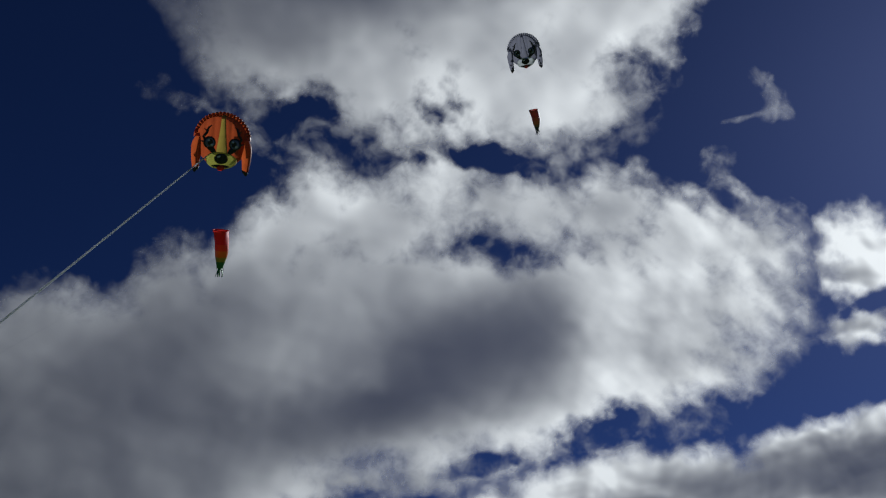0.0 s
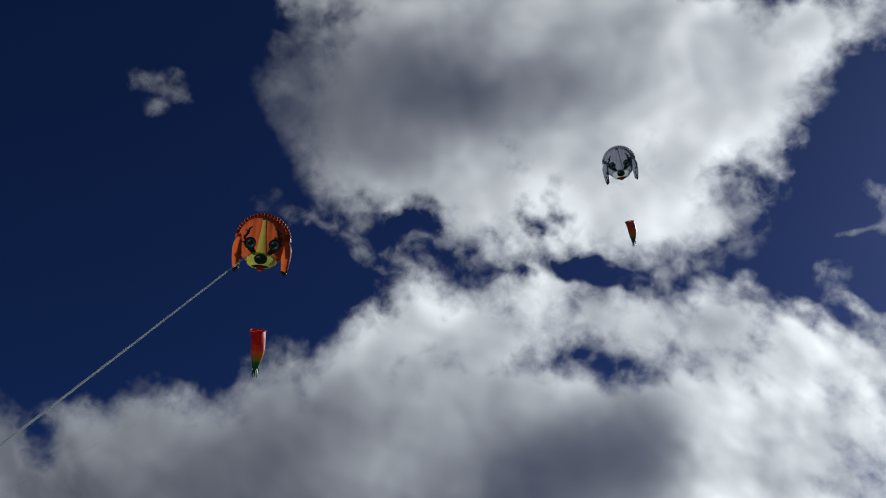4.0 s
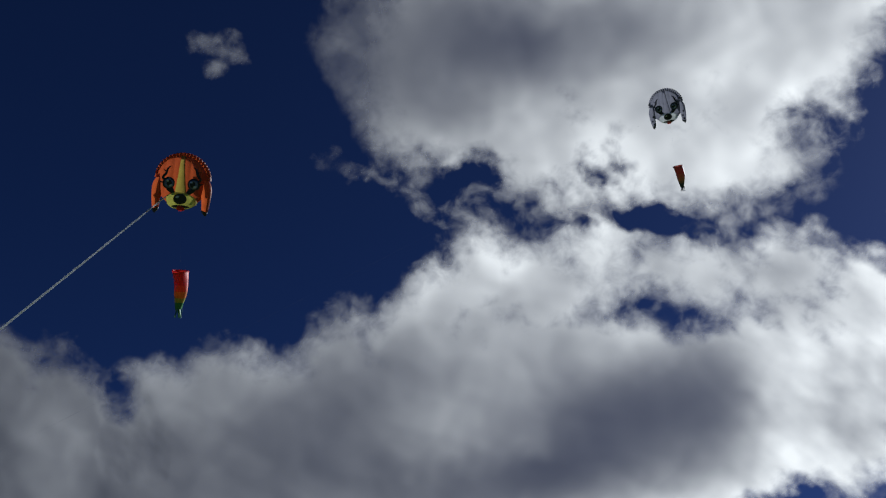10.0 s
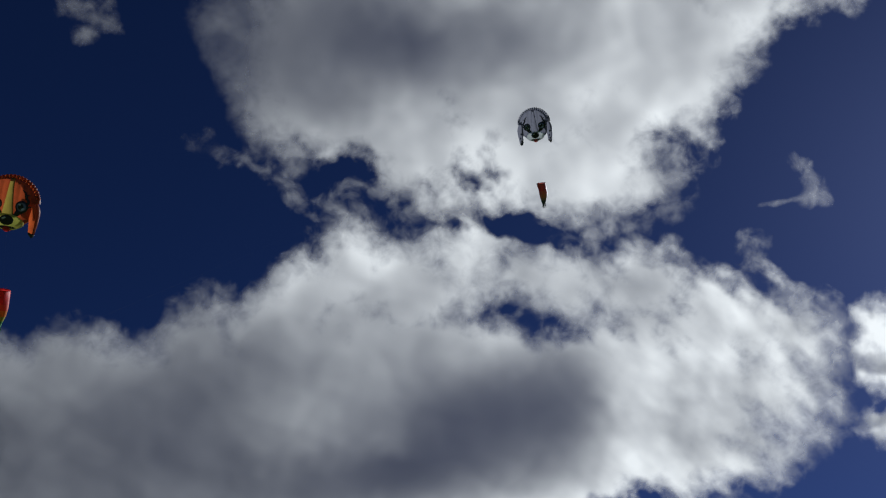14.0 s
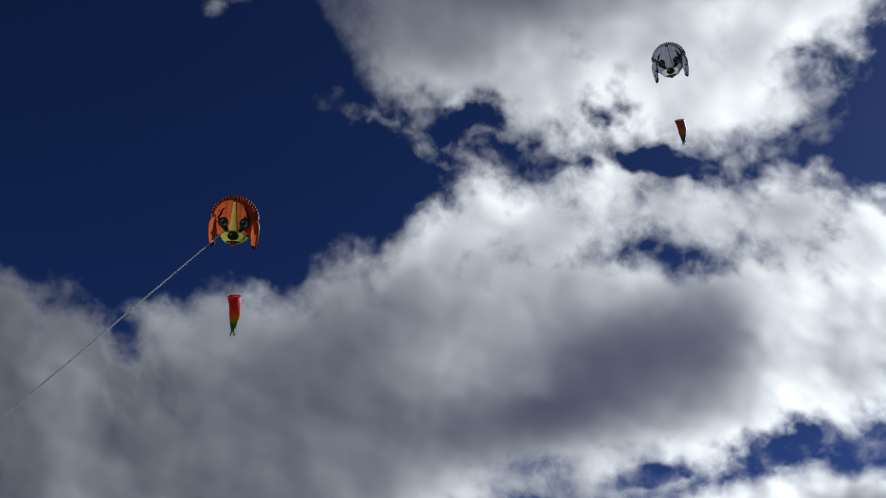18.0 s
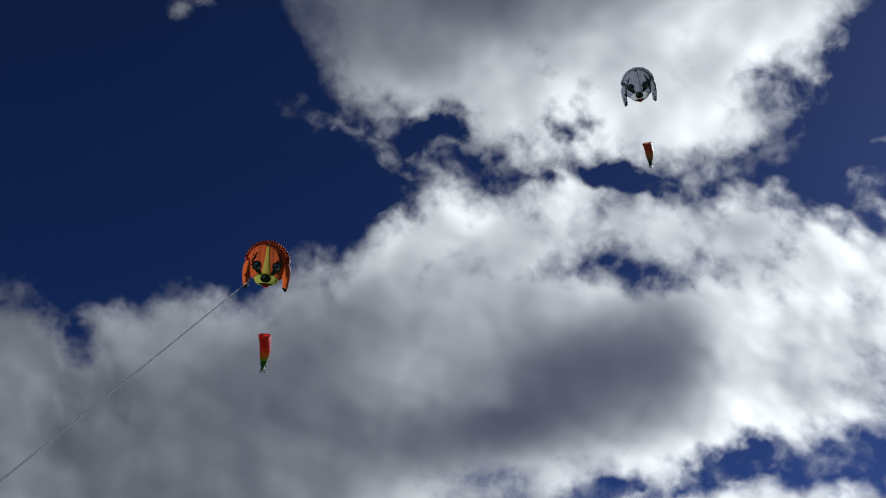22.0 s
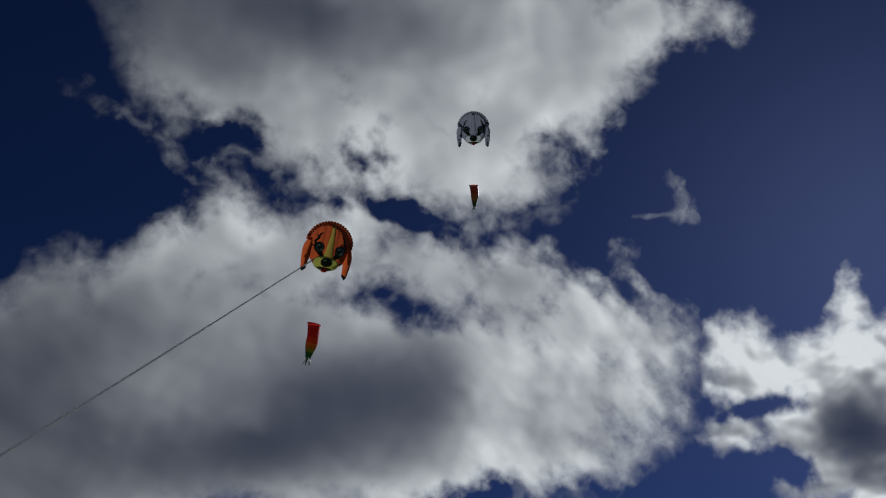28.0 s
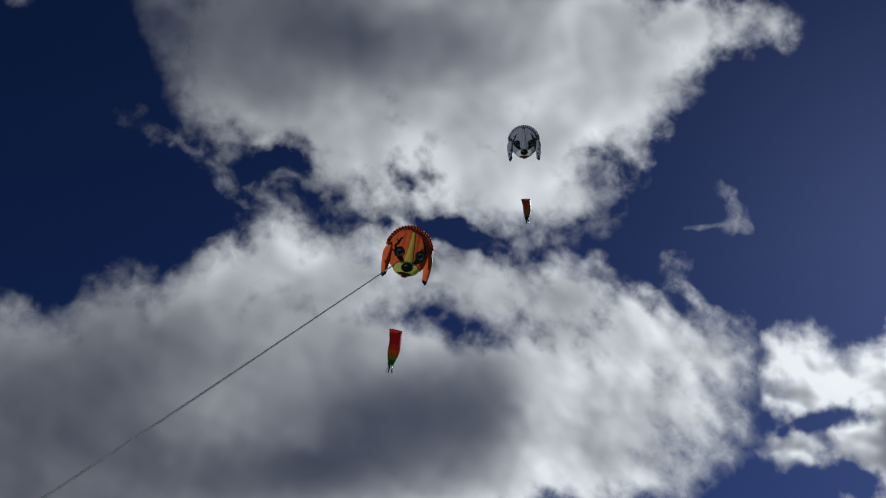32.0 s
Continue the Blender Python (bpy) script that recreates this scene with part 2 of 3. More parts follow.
def cloud(label, puffs, hollows, cores, seed=1, far=0, ragged=1.0, thin=9.0, heaped=1.0, streaked=0.0, lump=1.0, steep=1.0, melts=(), hazy=0.0, step=0.035):
    """A cloud as one sheet of lumps on the dome of the sky. puffs and hollows are ovals (across, up, half width, half
    height, turn) on a plane square to the view, 15.4 units out; cores paint shade into its colour, or brightness below
    zero, and melts dissolve its edge, with a strength each; hazy smooths what has dissolved."""
    lo_x, hi_x = min(p[0] - max(p[2:4]) for p in puffs) - 1, max(p[0] + max(p[2:4]) for p in puffs) + 1
    lo_y, hi_y = min(p[1] - max(p[2:4]) for p in puffs) - 1, max(p[1] + max(p[2:4]) for p in puffs) + 1
    lo_x, hi_x, lo_y, hi_y = max(lo_x, -13.5), min(hi_x, 17.5), max(lo_y, -8.5), min(hi_y, 8.5)
    nx, ny = int((hi_x - lo_x) / step) + 1, int((hi_y - lo_y) / step) + 1
    gx, gy = np.meshgrid(lo_x + step * np.arange(nx), lo_y + step * np.arange(ny))
    wx = gx + 0.14 * layers(gx * 0.8, gy * 0.8, seed, 3) + 0.09 * swirl(gx * 3.1, gy * 3.1, seed + 9)
    wy = gy + 0.14 * layers(gx * 0.8, gy * 0.8, seed + 20, 3) + 0.09 * swirl(gx * 3.1, gy * 3.1, seed + 29)
    soft = 0.14 / steep ** 2
    body = soft * np.log(sum(np.exp(np.clip(inside(wx, wy, p)[0], -9, 6) / soft) for p in puffs)) * steep
    fray = layers(gx * 1.3 + 0.4 * wy, gy * 1.3, seed + 60, 5, 0.55)
    for p in hollows:
        body = np.minimum(body, -1.5 * inside(wx, wy, p)[0] + 0.30 * fray - 0.12)
    lumps = np.clip(bubbles(wx * 0.8, wy * 0.8, seed + 40, 4, 0.5), -0.28, 1)
    torn = np.clip(0.26 + 0.45 * swirl(gx * 0.45, gy * 0.45, seed + 66), 0.10, 0.5)  # some rims are torn, some smooth
    cover = body + ragged * (0.6 * lumps + torn * fray)
    cover = np.where(cover > thin - 0.2, thin - 0.2 * np.exp(-np.clip(cover - thin + 0.2, 0, 9) / 0.2), cover)  # a veil stays thin
    cover -= 1.2 * np.clip(-0.40 - body, 0, None)  # no crumbs far off the cloud
    # fibres drawn out by the wind on the sunny side
    slant = math.radians(-42)
    along, aside = gx * math.cos(slant) + gy * math.sin(slant), gy * math.cos(slant) - gx * math.sin(slant)
    fibres = layers(along * 0.8 + 0.5 * wx, aside * 2.4 + 0.3 * wy, seed + 50, 4, 0.5) * streaked / (1 + np.exp(-(gx - 3.6) / 0.5))
    cover -= 1.5 * fibres
    crisp = np.ones_like(gx)
    for p in melts:
        melt = np.exp(-inside(gx, gy, p)[1] ** 2.8)
        cover *= 1 - p[5] * melt
        crisp *= 1 - hazy * melt
    # thickness, thin at the rim, plus painted shade: soft heaps darkened on their sides away from the sun
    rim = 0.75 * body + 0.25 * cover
    shade_depth = 0.165 + 0.46 * (1 - np.exp(-np.clip(rim, 0, None) / 0.9)) + 0.26 * layers(gx * 0.4, gy * 0.4, seed + 80, 3, 0.42)
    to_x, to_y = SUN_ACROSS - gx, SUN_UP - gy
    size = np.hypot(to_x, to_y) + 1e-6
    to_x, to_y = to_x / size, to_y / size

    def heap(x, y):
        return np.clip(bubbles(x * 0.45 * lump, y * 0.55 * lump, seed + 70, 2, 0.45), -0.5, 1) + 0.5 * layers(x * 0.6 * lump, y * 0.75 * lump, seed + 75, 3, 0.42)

    # ovals of painted shade or brightness; they leave the cloud's outline alone
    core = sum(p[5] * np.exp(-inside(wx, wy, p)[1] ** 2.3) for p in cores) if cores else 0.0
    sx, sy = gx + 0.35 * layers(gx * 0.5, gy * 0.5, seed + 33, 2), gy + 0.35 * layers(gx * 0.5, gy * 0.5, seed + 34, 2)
    heap_shade = 0.40 * np.clip(heap(sx + 0.25 / lump * to_x, sy + 0.25 / lump * to_y) - heap(sx, sy), -0.6, 0.6) - 0.14 * heap(sx, sy)
    shade_depth += 0.45 * fibres + core + heap_shade * heaped * np.clip(1.15 - core, 0.35, 1.2)
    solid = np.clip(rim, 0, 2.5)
    # edge shade painted in: darker with more cloud sunward, lighter on sunny edges
    sunward_solid = sum(np.roll(solid, -n, axis=1) for n in (5, 10, 18, 28)) / 4
    shade_depth += np.clip(0.22 * (sunward_solid - solid), -0.25, 0.25)
    shade_depth = np.clip(shade_depth, 0.03, 4)
    # to the dome
    ahead, up = np.array(SKY_AHEAD), np.array(SKY_UP)
    ray = gx[..., None] * np.array((1.0, 0, 0)) + gy[..., None] * up + 15.39 * ahead
    ray /= np.linalg.norm(ray, axis=-1, keepdims=True)
    bulge = 4200 + far + 8 * np.clip(body, -0.4, 1.6) + 16 * layers(gx * 0.3, gy * 0.3, seed + 90, 2)
    place = ray * bulge[..., None] + np.array((0, 0, 1.6))
    cells = cover[:-1, :-1] > -0.55
    cells |= cover[1:, 1:] > -0.55
    keep = np.argwhere(cells)
    index = np.arange(nx * ny).reshape(ny, nx)
    j, i = keep[:, 0], keep[:, 1]
    quads = np.stack([index[j, i], index[j, i + 1], index[j + 1, i + 1], index[j + 1, i]], 1)
    used, flat = np.unique(quads, return_inverse=True)
    me = bpy.data.meshes.new("cloud")
    me.vertices.add(len(used))
    me.vertices.foreach_set("co", place.reshape(-1, 3)[used].astype(np.float32).ravel())
    me.loops.add(4 * len(quads))
    me.loops.foreach_set("vertex_index", flat.ravel().astype(np.int32))
    me.polygons.add(len(quads))
    me.polygons.foreach_set("loop_start", np.arange(0, 4 * len(quads), 4, dtype=np.int32))
    me.polygons.foreach_set("use_smooth", np.ones(len(quads), dtype=bool))
    for name, field in (("cover", cover), ("shade_depth", shade_depth), ("crisp", crisp)):
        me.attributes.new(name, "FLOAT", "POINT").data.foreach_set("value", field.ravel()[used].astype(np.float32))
    me.update(calc_edges=True)
    me.materials.append(CLOUD)
    ob = new("cloud", me)
    return tagged(ob, label, "cloud", group="clouds in the sky", kind="structure")


cloud("broad white cumulus cloud with a grey hollow top and frayed edges",
      [(1.8, 2.9, 1.3, 0.9, 0), (2.6, 2.9, 1.2, 0.8, 0), (1.58, 4.57, 4.7, 1.7, 0), (-1.43, 3.54, 1.52, 1.62, 0), (-0.41, 2.94, 1.81, 1.21, 0), (0.3, 1.94, 0.7, 0.7, 0), (1, 2.14, 1.1, 0.95, 0), (2.2, 1.95, 1.09, 0.89, 0), (3.39, 1.86, 1.09, 0.89, 0), (4.47, 1.52, 0.83, 0.41, 28), (3.98, 2.76, 0.89, 1.08, 0), (4.86, 3.57, 1.08, 1.08, 30), (5.55, 4.27, 0.69, 0.59, 50), (0.56, 7.02, 4.45, 1.82, 0), (5.28, 4.5, 1.18, 1.18, 7), (6.2, 5.14, 0.76, 0.65, 7), (7.18, 5.25, 0.77, 0.46, 2), (8.06, 5.27, 0.44, 0.27, 7)]
       + [(2.11, 6.93, 4.36, 1.66, 8)],
      [(-2.19, 0.78, 1.08, 0.35, 2), (-0.77, 1.52, 0.4, 0.36, 2), (-1.56, 1.39, 0.3, 0.26, 2), (2.34, 0.8, 1.05, 0.25, -6), (3.13, 0.69, 0.39, 0.16, -22), (0.64, 0.91, 0.44, 0.12, -2), (-1.03, 1.47, 0.62, 0.34, -2), (-1.89, 1.28, 0.4, 0.25, -22), (4.77, 1.02, 0.48, 0.15, 18), (1.41, 1.47, 0.14, 0.22, -2)],
      [(-0.42, 4.26, 3.33, 0.91, 0, 0.47), (-2.86, 4.36, 1.53, 1.73, 0, 0.12), (5.06, 3.37, 1.57, 1.67, 0, -0.1), (-0.81, 2.33, 1.21, 0.6, 0, -0.12), (2.4, 1.75, 2.58, 0.69, 0, -0.1), (-1.01, 3.37, 1.88, 0.89, 6, 0.2), (0.66, 4.79, 0.81, 0.51, 7, -0.35), (3.65, 3.69, 2.1, 1.26, 6, -0.22)], seed=3, ragged=0.8, hazy=0.6,
      melts=[(-3.16, 3.88, 1.28, 1.47, 2, 0.6)])
cloud("thin torn wisps of cloud over blue sky",
      [(-0.1, 1.11, 0.34, 0.18, -22), (3.52, 0.82, 0.39, 0.19, 8), (4.78, 1.12, 0.53, 0.17, 13), (0.89, 1, 0.39, 0.1, -2), (-2.56, 1.79, 0.45, 0.11, -17), (-2.28, 1.62, 0.65, 0.12, -30)],
      [],
      [], seed=17, far=40, ragged=1.0, thin=-0.12)
cloud("long bank of grey and white cumulus cloud with a dark core",
      [(-8.8, -2.02, 0.8, 0.86, -1), (-9.21, -3.48, 2.37, 1.94, -1), (-6.65, -2.44, 0.95, 0.9, -1), (-5.47, -2.1, 0.99, 0.89, -1), (-4.38, -2.13, 1.09, 0.83, -1), (-3.38, -1.49, 0.77, 0.82, -2), (-3.04, -0.69, 0.29, 0.29, -2), (-1.9, -1.49, 1.32, 1.12, -2), (-1.45, -0.49, 0.71, 0.62, -2), (-0.73, -0.01, 0.75, 0.85, -2), (0.25, -0.34, 0.99, 0.78, -2), (1.26, 0.22, 0.79, 0.69, -2), (2.19, -0.11, 0.78, 0.69, -2), (3.21, -0.15, 0.78, 0.78, -2), (4.52, -0.14, 0.87, 0.77, -2), (5.7, -0.82, 1.15, 0.86, -2), (6.51, -1.04, 0.85, 0.85, -2), (5.59, -2.09, 1.25, 1.05, -2)]
       + [(5, -3.17, 0.82, 0.82, -1), (-1.85, -2.91, 5.09, 1.63, -1), (-6.02, -3.65, 4, 2.21, -1), (1.18, -2.58, 4.17, 1.89, -1), (3.65, -2.44, 1.95, 1.75, -1), (1.24, -4.3, 1.1, 0.55, -1), (2.24, -4.17, 0.69, 0.54, -1), (3.03, -3.93, 0.59, 0.59, -1), (4.11, -3.65, 1.07, 0.58, 19), (7.27, -1.02, 0.86, 0.69, 5), (6.94, -2.02, 1.03, 0.91, 4), (6.35, -2.82, 0.9, 0.79, 3), (5.41, -2.45, 1.66, 1.32, 4), (7.59, -2.19, 0.46, 0.58, 4), (4.6, -1.4, 1, 0.8, 0), (-0.5, -1.2, 1.2, 0.8, 0), (1.4, -1.2, 1, 0.5, 0), (0.95, -0.55, 0.6, 0.5, 0)]
       + [(4.6, -0.85, 0.8, 0.6, 0), (-4.97, -4.72, 4.59, 1.64, -2), (-7.61, -5.3, 2.95, 1.25, -2), (-2.02, -5.71, 0.96, 0.96, -2), (-9, -4.56, 2.99, 2.18, -2), (-9.48, -6.29, 1.99, 0.7, -2), (-3.57, -6.22, 1.85, 0.76, -2), (-9.96, -1.74, 1.36, 1.02, -3), (-0.49, -4.88, 1.14, 0.43, -2), (1.05, -4.73, 0.91, 0.34, -2), (-2.9, -7.11, 3.25, 0.49, -1), (-7.38, -7.12, 2.87, 0.46, -1)],
      [(2.34, 0.8, 1.05, 0.25, -6), (3.13, 0.69, 0.39, 0.16, -22), (0.64, 0.91, 0.44, 0.12, -2), (-1.03, 1.47, 0.62, 0.34, -2), (-1.89, 1.28, 0.4, 0.25, -22), (4.77, 1.02, 0.48, 0.15, 18), (1.41, 1.47, 0.14, 0.22, -2), (-0.35, -5.3, 0.68, 0.2, 2), (3.65, -4.3, 0.36, 0.13, 3), (1.98, -0.65, 0.39, 0.24, -2), (2.51, -0.87, 0.51, 0.2, -14), (-7.61, -1.69, 0.21, 0.38, 18), (1.39, 1.35, 0.22, 0.24, -2), (-6.65, -5.88, 0.45, 0.2, -2), (-5.41, -6.34, 0.67, 0.09, -2), (-0.49, -5.95, 0.38, 0.44, -2), (0.58, -5.36, 0.98, 0.16, 6), (1.93, -4.78, 0.7, 0.18, 10)]
       + [(4.21, -4.3, 0.68, 0.35, 10)],
      [(1.27, -3.03, 2.58, 0.89, 15, 0.5), (-0.86, -3.8, 1.92, 0.63, 13, 0.38), (2.58, -2.16, 1.28, 0.74, 8, 0.4), (1.19, -2.38, 0.89, 0.6, -1, 0.12), (-6.98, -1.76, 2.53, 0.84, -2, 0.2), (-3.13, -1.86, 1.74, 0.61, 8, 0.2), (-5.98, -2.82, 3.46, 1.15, -1, 0.08), (-6.58, -4.16, 3.49, 1.27, -1, 0.1), (-3.27, -2.67, 1.64, 0.82, 9, 0.05), (-0.13, -3, 0.45, 0.28, -1, -0.25), (-6.64, -2.3, 0.95, 0.32, 4, -0.2), (-0.93, 0.09, 2, 0.7, 18, -0.25), (2.73, 0.07, 2.92, 0.58, -2, -0.02), (5.11, -2.08, 1.73, 1.54, -2, 0.04), (1.74, -4.11, 1.29, 0.5, 9, -0.1), (4.57, -2.82, 1.08, 1.84, 14, -0.32), (6.06, -1.33, 1.9, 1.23, 4, -0.1), (6, -3.71, 0.67, 0.9, 3, -0.15)]
       + [(1.77, -4.34, 1.74, 0.51, 3, -0.1), (-3.55, -4, 1.98, 1.26, 3, 0.12), (-1.79, -0.84, 1.51, 1.11, 22, 0.12)], seed=5, far=80, ragged=0.7, heaped=0.9, lump=1.15, streaked=0.25,
      melts=[(7.94, -2.1, 1.17, 1.81, 0, 0.5), (7.08, -3.21, 1.72, 1.03, -17, 0.4), (-0.69, -4.76, 2.42, 0.58, 2, 0.3), (2.27, -0.76, 1.18, 0.49, -12, 0.45)])
cloud("bright sunlit cumulus cloud with a shaded grey centre",
      [(9.14, -0.93, 0.69, 0.71, 5), (9.8, -1.38, 1.27, 0.79, 4), (10.73, -0.97, 0.98, 0.62, 4), (11.39, 0.09, 0.32, 0.62, 5), (9.29, -2.55, 0.7, 0.38, 4), (10.91, -2.31, 1.12, 0.87, 4), (11.81, -1.57, 1.51, 1.64, 4), (11.27, -3.09, 1, 0.75, 3), (13.74, -2.37, 2.5, 2.5, 3), (13.95, -0.26, 1.57, 1.44, 5)],
      [(9.53, -2.06, 0.72, 0.14, 14), (10.28, -3.14, 0.61, 0.32, -22)],
      [(11.71, -2.2, 0.82, 0.63, 4, 0.9), (10, -1.03, 1.82, 0.97, 4, -0.2), (11.68, -0.67, 3.14, 2.51, 5, -0.3), (12.67, -2.2, 1.54, 0.77, 4, 0.5)], seed=9, far=120, ragged=1.0, steep=1.3, heaped=2.2, lump=1.8)
cloud("low bank of billowing cumulus cloud, white above and grey below",
      [(-0.02, -6.63, 0.84, 0.31, -1), (1.24, -6.42, 0.92, 0.51, -2), (2.08, -5.79, 0.81, 0.56, -2), (3.18, -5.61, 0.99, 0.65, -2), (4.86, -5.24, 0.97, 0.73, -2), (6.02, -5.39, 1.05, 0.81, -2), (3.55, -7.14, 3.51, 1.1, -1), (4.03, -5.18, 0.97, 0.54, 2), (5.45, -5.12, 1.12, 0.5, 2), (8.3, -4.84, 1.54, 0.57, 2), (10.08, -4.6, 1.85, 0.64, 2), (11.96, -4.52, 1.53, 0.77, 2), (9.13, -6.69, 6.07, 1.82, 1), (15.44, -5.59, 4.13, 2.2, 2)],
      [],
      [(3.67, -6.62, 2.28, 0.59, 1, 1), (5.34, -6.35, 1.45, 0.58, -2, 0.5), (3.88, -5.25, 2.44, 0.39, 6, -0.5), (1.38, -5.9, 1.22, 0.41, -2, -0.3), (9.09, -5.18, 4.58, 0.54, 2, 0.6), (8.36, -4.2, 4.14, 0.47, 3, -0.4), (14.17, -5.19, 4.01, 1.07, 2, 0.6)], seed=13, far=160, ragged=0.6, steep=1.5, heaped=2.0, lump=1.9)
cloud("faint haze of torn cloud across a gap of blue sky",
      [(-0.31, -5.34, 1.13, 0.62, 2), (1.32, -5.06, 1.22, 0.46, 2), (3.52, -4.4, 0.91, 0.35, 12), (5.68, -3.85, 0.89, 0.45, 22), (-6.84, -6.43, 1.24, 0.45, -2)],
      [],
      [], seed=31, far=140, ragged=1.2, thin=-0.14)
cloud("small torn scrap of white cloud",
      [(-5.62, 4.44, 0.29, 0.15, 2), (-5.32, 4.28, 0.14, 0.09, -18), (-5.5, 3.99, 0.08, 0.12, 2)],
      [],
      [(-5.61, 4.38, 0.77, 0.58, 2, 0.2)], seed=21, ragged=1.0, steep=1.6, thin=0.02,
      melts=[(-5.6, 4.09, 1.93, 1.45, 2, 0.35)])
cloud("small torn scrap of white cloud",
      [(7.64, 1.78, 0.1, 0.25, 22), (7.53, 1.61, 0.05, 0.17, -33), (7.83, 1.58, 0.05, 0.13, 32), (7.4, 2, 0.04, 0.13, 42), (7.01, 1.42, 0.15, 0.03, 10)],
      [],
      [], seed=23, ragged=1.0, thin=-0.05, steep=2)
cloud("small torn scrap of white cloud",
      [(6.52, 0.51, 0.23, 0.23, 21), (6.31, 0.55, 0.1, 0.15, -18)],
      [],
      [], seed=25, ragged=1.0, thin=-0.1, steep=2)


# ---- kites ----
MIDDLE, HALF, CROWN, CHIN = 0.34, 0.49, 0.48, 0.53


def edge_ratio(x, z):
    """0 at the sail's middle, 1 at its rim: round above, squarer below."""
    up = z - MIDDLE
    if up > 0:
        return math.hypot(x / HALF, up / CROWN)
    half = HALF * (1 - 0.42 * min(1.0, -up / CHIN) ** 2)
    return (abs(x / half) ** 2.1 + abs(up / CHIN) ** 2.1) ** (1 / 2.1)


def swell(x, z):
    """How far the blown-up sail stands out from its middle plane at a place, for a sail one unit wide."""
    rho = min(edge_ratio(x, z), 1.0)
    seam = abs(math.sin(x * math.pi * 7.0))
    return 0.12 * (1 - rho ** 4) ** 0.8 + 0.014 * (seam - 0.5) * (1 - rho ** 6)


def sail_mesh():
    bm, rings, sides = bmesh.new(), 26, 160
    for sign in (-1, 1):
        grid = []
        for r in range(1, rings + 1):
            rho = (r / rings) ** 0.8
            row = []
            for k in range(sides):
                a = 2 * math.pi * k / sides
                x, z = math.cos(a), math.sin(a)
                lo, hi = 0.0, 1.0
                for _ in range(24):
                    reach = (lo + hi) / 2
                    lo, hi = (reach, hi) if edge_ratio(x * reach, MIDDLE + z * reach) < rho else (lo, reach)
                x, z = x * reach, z * reach
                row.append(bm.verts.new((x, sign * swell(x, MIDDLE + z) * (1.0 if sign < 0 else 0.8), MIDDLE + z)))
            grid.append(row)
        heart = bm.verts.new((0, sign * swell(0, MIDDLE), MIDDLE))
        for k in range(sides):
            n = (k + 1) % sides
            bm.faces.new((heart, grid[0][k], grid[0][n]) if sign < 0 else (heart, grid[0][n], grid[0][k]))
            for a, b in zip(grid, grid[1:]):
                bm.faces.new((a[k], b[k], b[n], a[n]) if sign < 0 else (a[k], a[n], b[n], b[k]))
    bmesh.ops.remove_doubles(bm, verts=bm.verts, dist=1e-4)
    # the panels in the middle are let in; the back is left out to let sunlight through
    cut = []
    for f in bm.faces:
        c = f.calc_center_median()
        half = 0.03 + 0.12 * max(0, 0.76 - c.z) ** 1.6 if c.z > 0.05 else 0
        if (0.03 < c.z < 0.70 and abs(c.x) < half - 0.004) or math.hypot(c.x / 0.265, (c.z + 0.03) / 0.145) < 0.93 or (c.y > 0.002 and edge_ratio(c.x, c.z) < 0.97) or (c.z > MIDDLE + 0.16 and edge_ratio(c.x, c.z) > 0.89) or (abs(c.x) > 0.375 and c.z < 0.36):
            cut.append(f)
    bmesh.ops.delete(bm, geom=cut, context="FACES")
    return bm


def spot(x, z, rx, rz, turn=0.0, lift=0.006, rings=4, sides=28, wave=0.0):
    """An oval patch sewn on the front of the sail, with a turned-down hem."""
    bm = bmesh.new()
    c, s = math.cos(radians(turn)), math.sin(radians(turn))

    def at(rho, a, out):
        w = 1 + wave * math.sin(3 * a + 1)
        u, v = rho * rx * w * math.cos(a), rho * rz * w * math.sin(a)
        px, pz = x + u * c - v * s, z + u * s + v * c
        return bm.verts.new((px, -swell(px, pz) - out, pz))

    heart = at(0, 0, lift)
    grid = [[at(r / rings, 2 * math.pi * k / sides, lift) for k in range(sides)] for r in range(1, rings + 1)]
    grid.append([at(1.01, 2 * math.pi * k / sides, 0.0) for k in range(sides)])
    for k in range(sides):
        n = (k + 1) % sides
        bm.faces.new((heart, grid[0][k], grid[0][n]))
        for a, b in zip(grid, grid[1:]):
            bm.faces.new((a[k], b[k], b[n], a[n]))
    return bm


def strip(points, widths, lift=0.006, cuts=6):
    """A tapering strip sewn on the front of the sail, along points (x, z)."""
    bm, line = bmesh.new(), []
    for (a, wa), (b, wb) in zip(zip(points, widths), list(zip(points, widths))[1:]):
        for k in range(cuts):
            f = k / cuts
            line.append((a[0] + f * (b[0] - a[0]), a[1] + f * (b[1] - a[1]), wa + f * (wb - wa)))
    line.append((*points[-1], widths[-1]))
    rows = []
    for i, (x, z, w) in enumerate(line):
        p, q = line[max(i - 1, 0)], line[min(i + 1, len(line) - 1)]
        dx, dz = q[0] - p[0], q[1] - p[1]
        size = math.hypot(dx, dz)
        row = []
        for f, out in ((-1.02, 0), (-1, lift), (0, lift), (1, lift), (1.02, 0)):
            px, pz = x - dz / size * w * f, z + dx / size * w * f
            row.append(bm.verts.new((px, -swell(px, pz) - out, pz)))
        rows.append(row)
    for a, b in zip(rows, rows[1:]):
        for k in range(4):
            bm.faces.new((a[k], a[k + 1], b[k + 1], b[k]))
    return bm


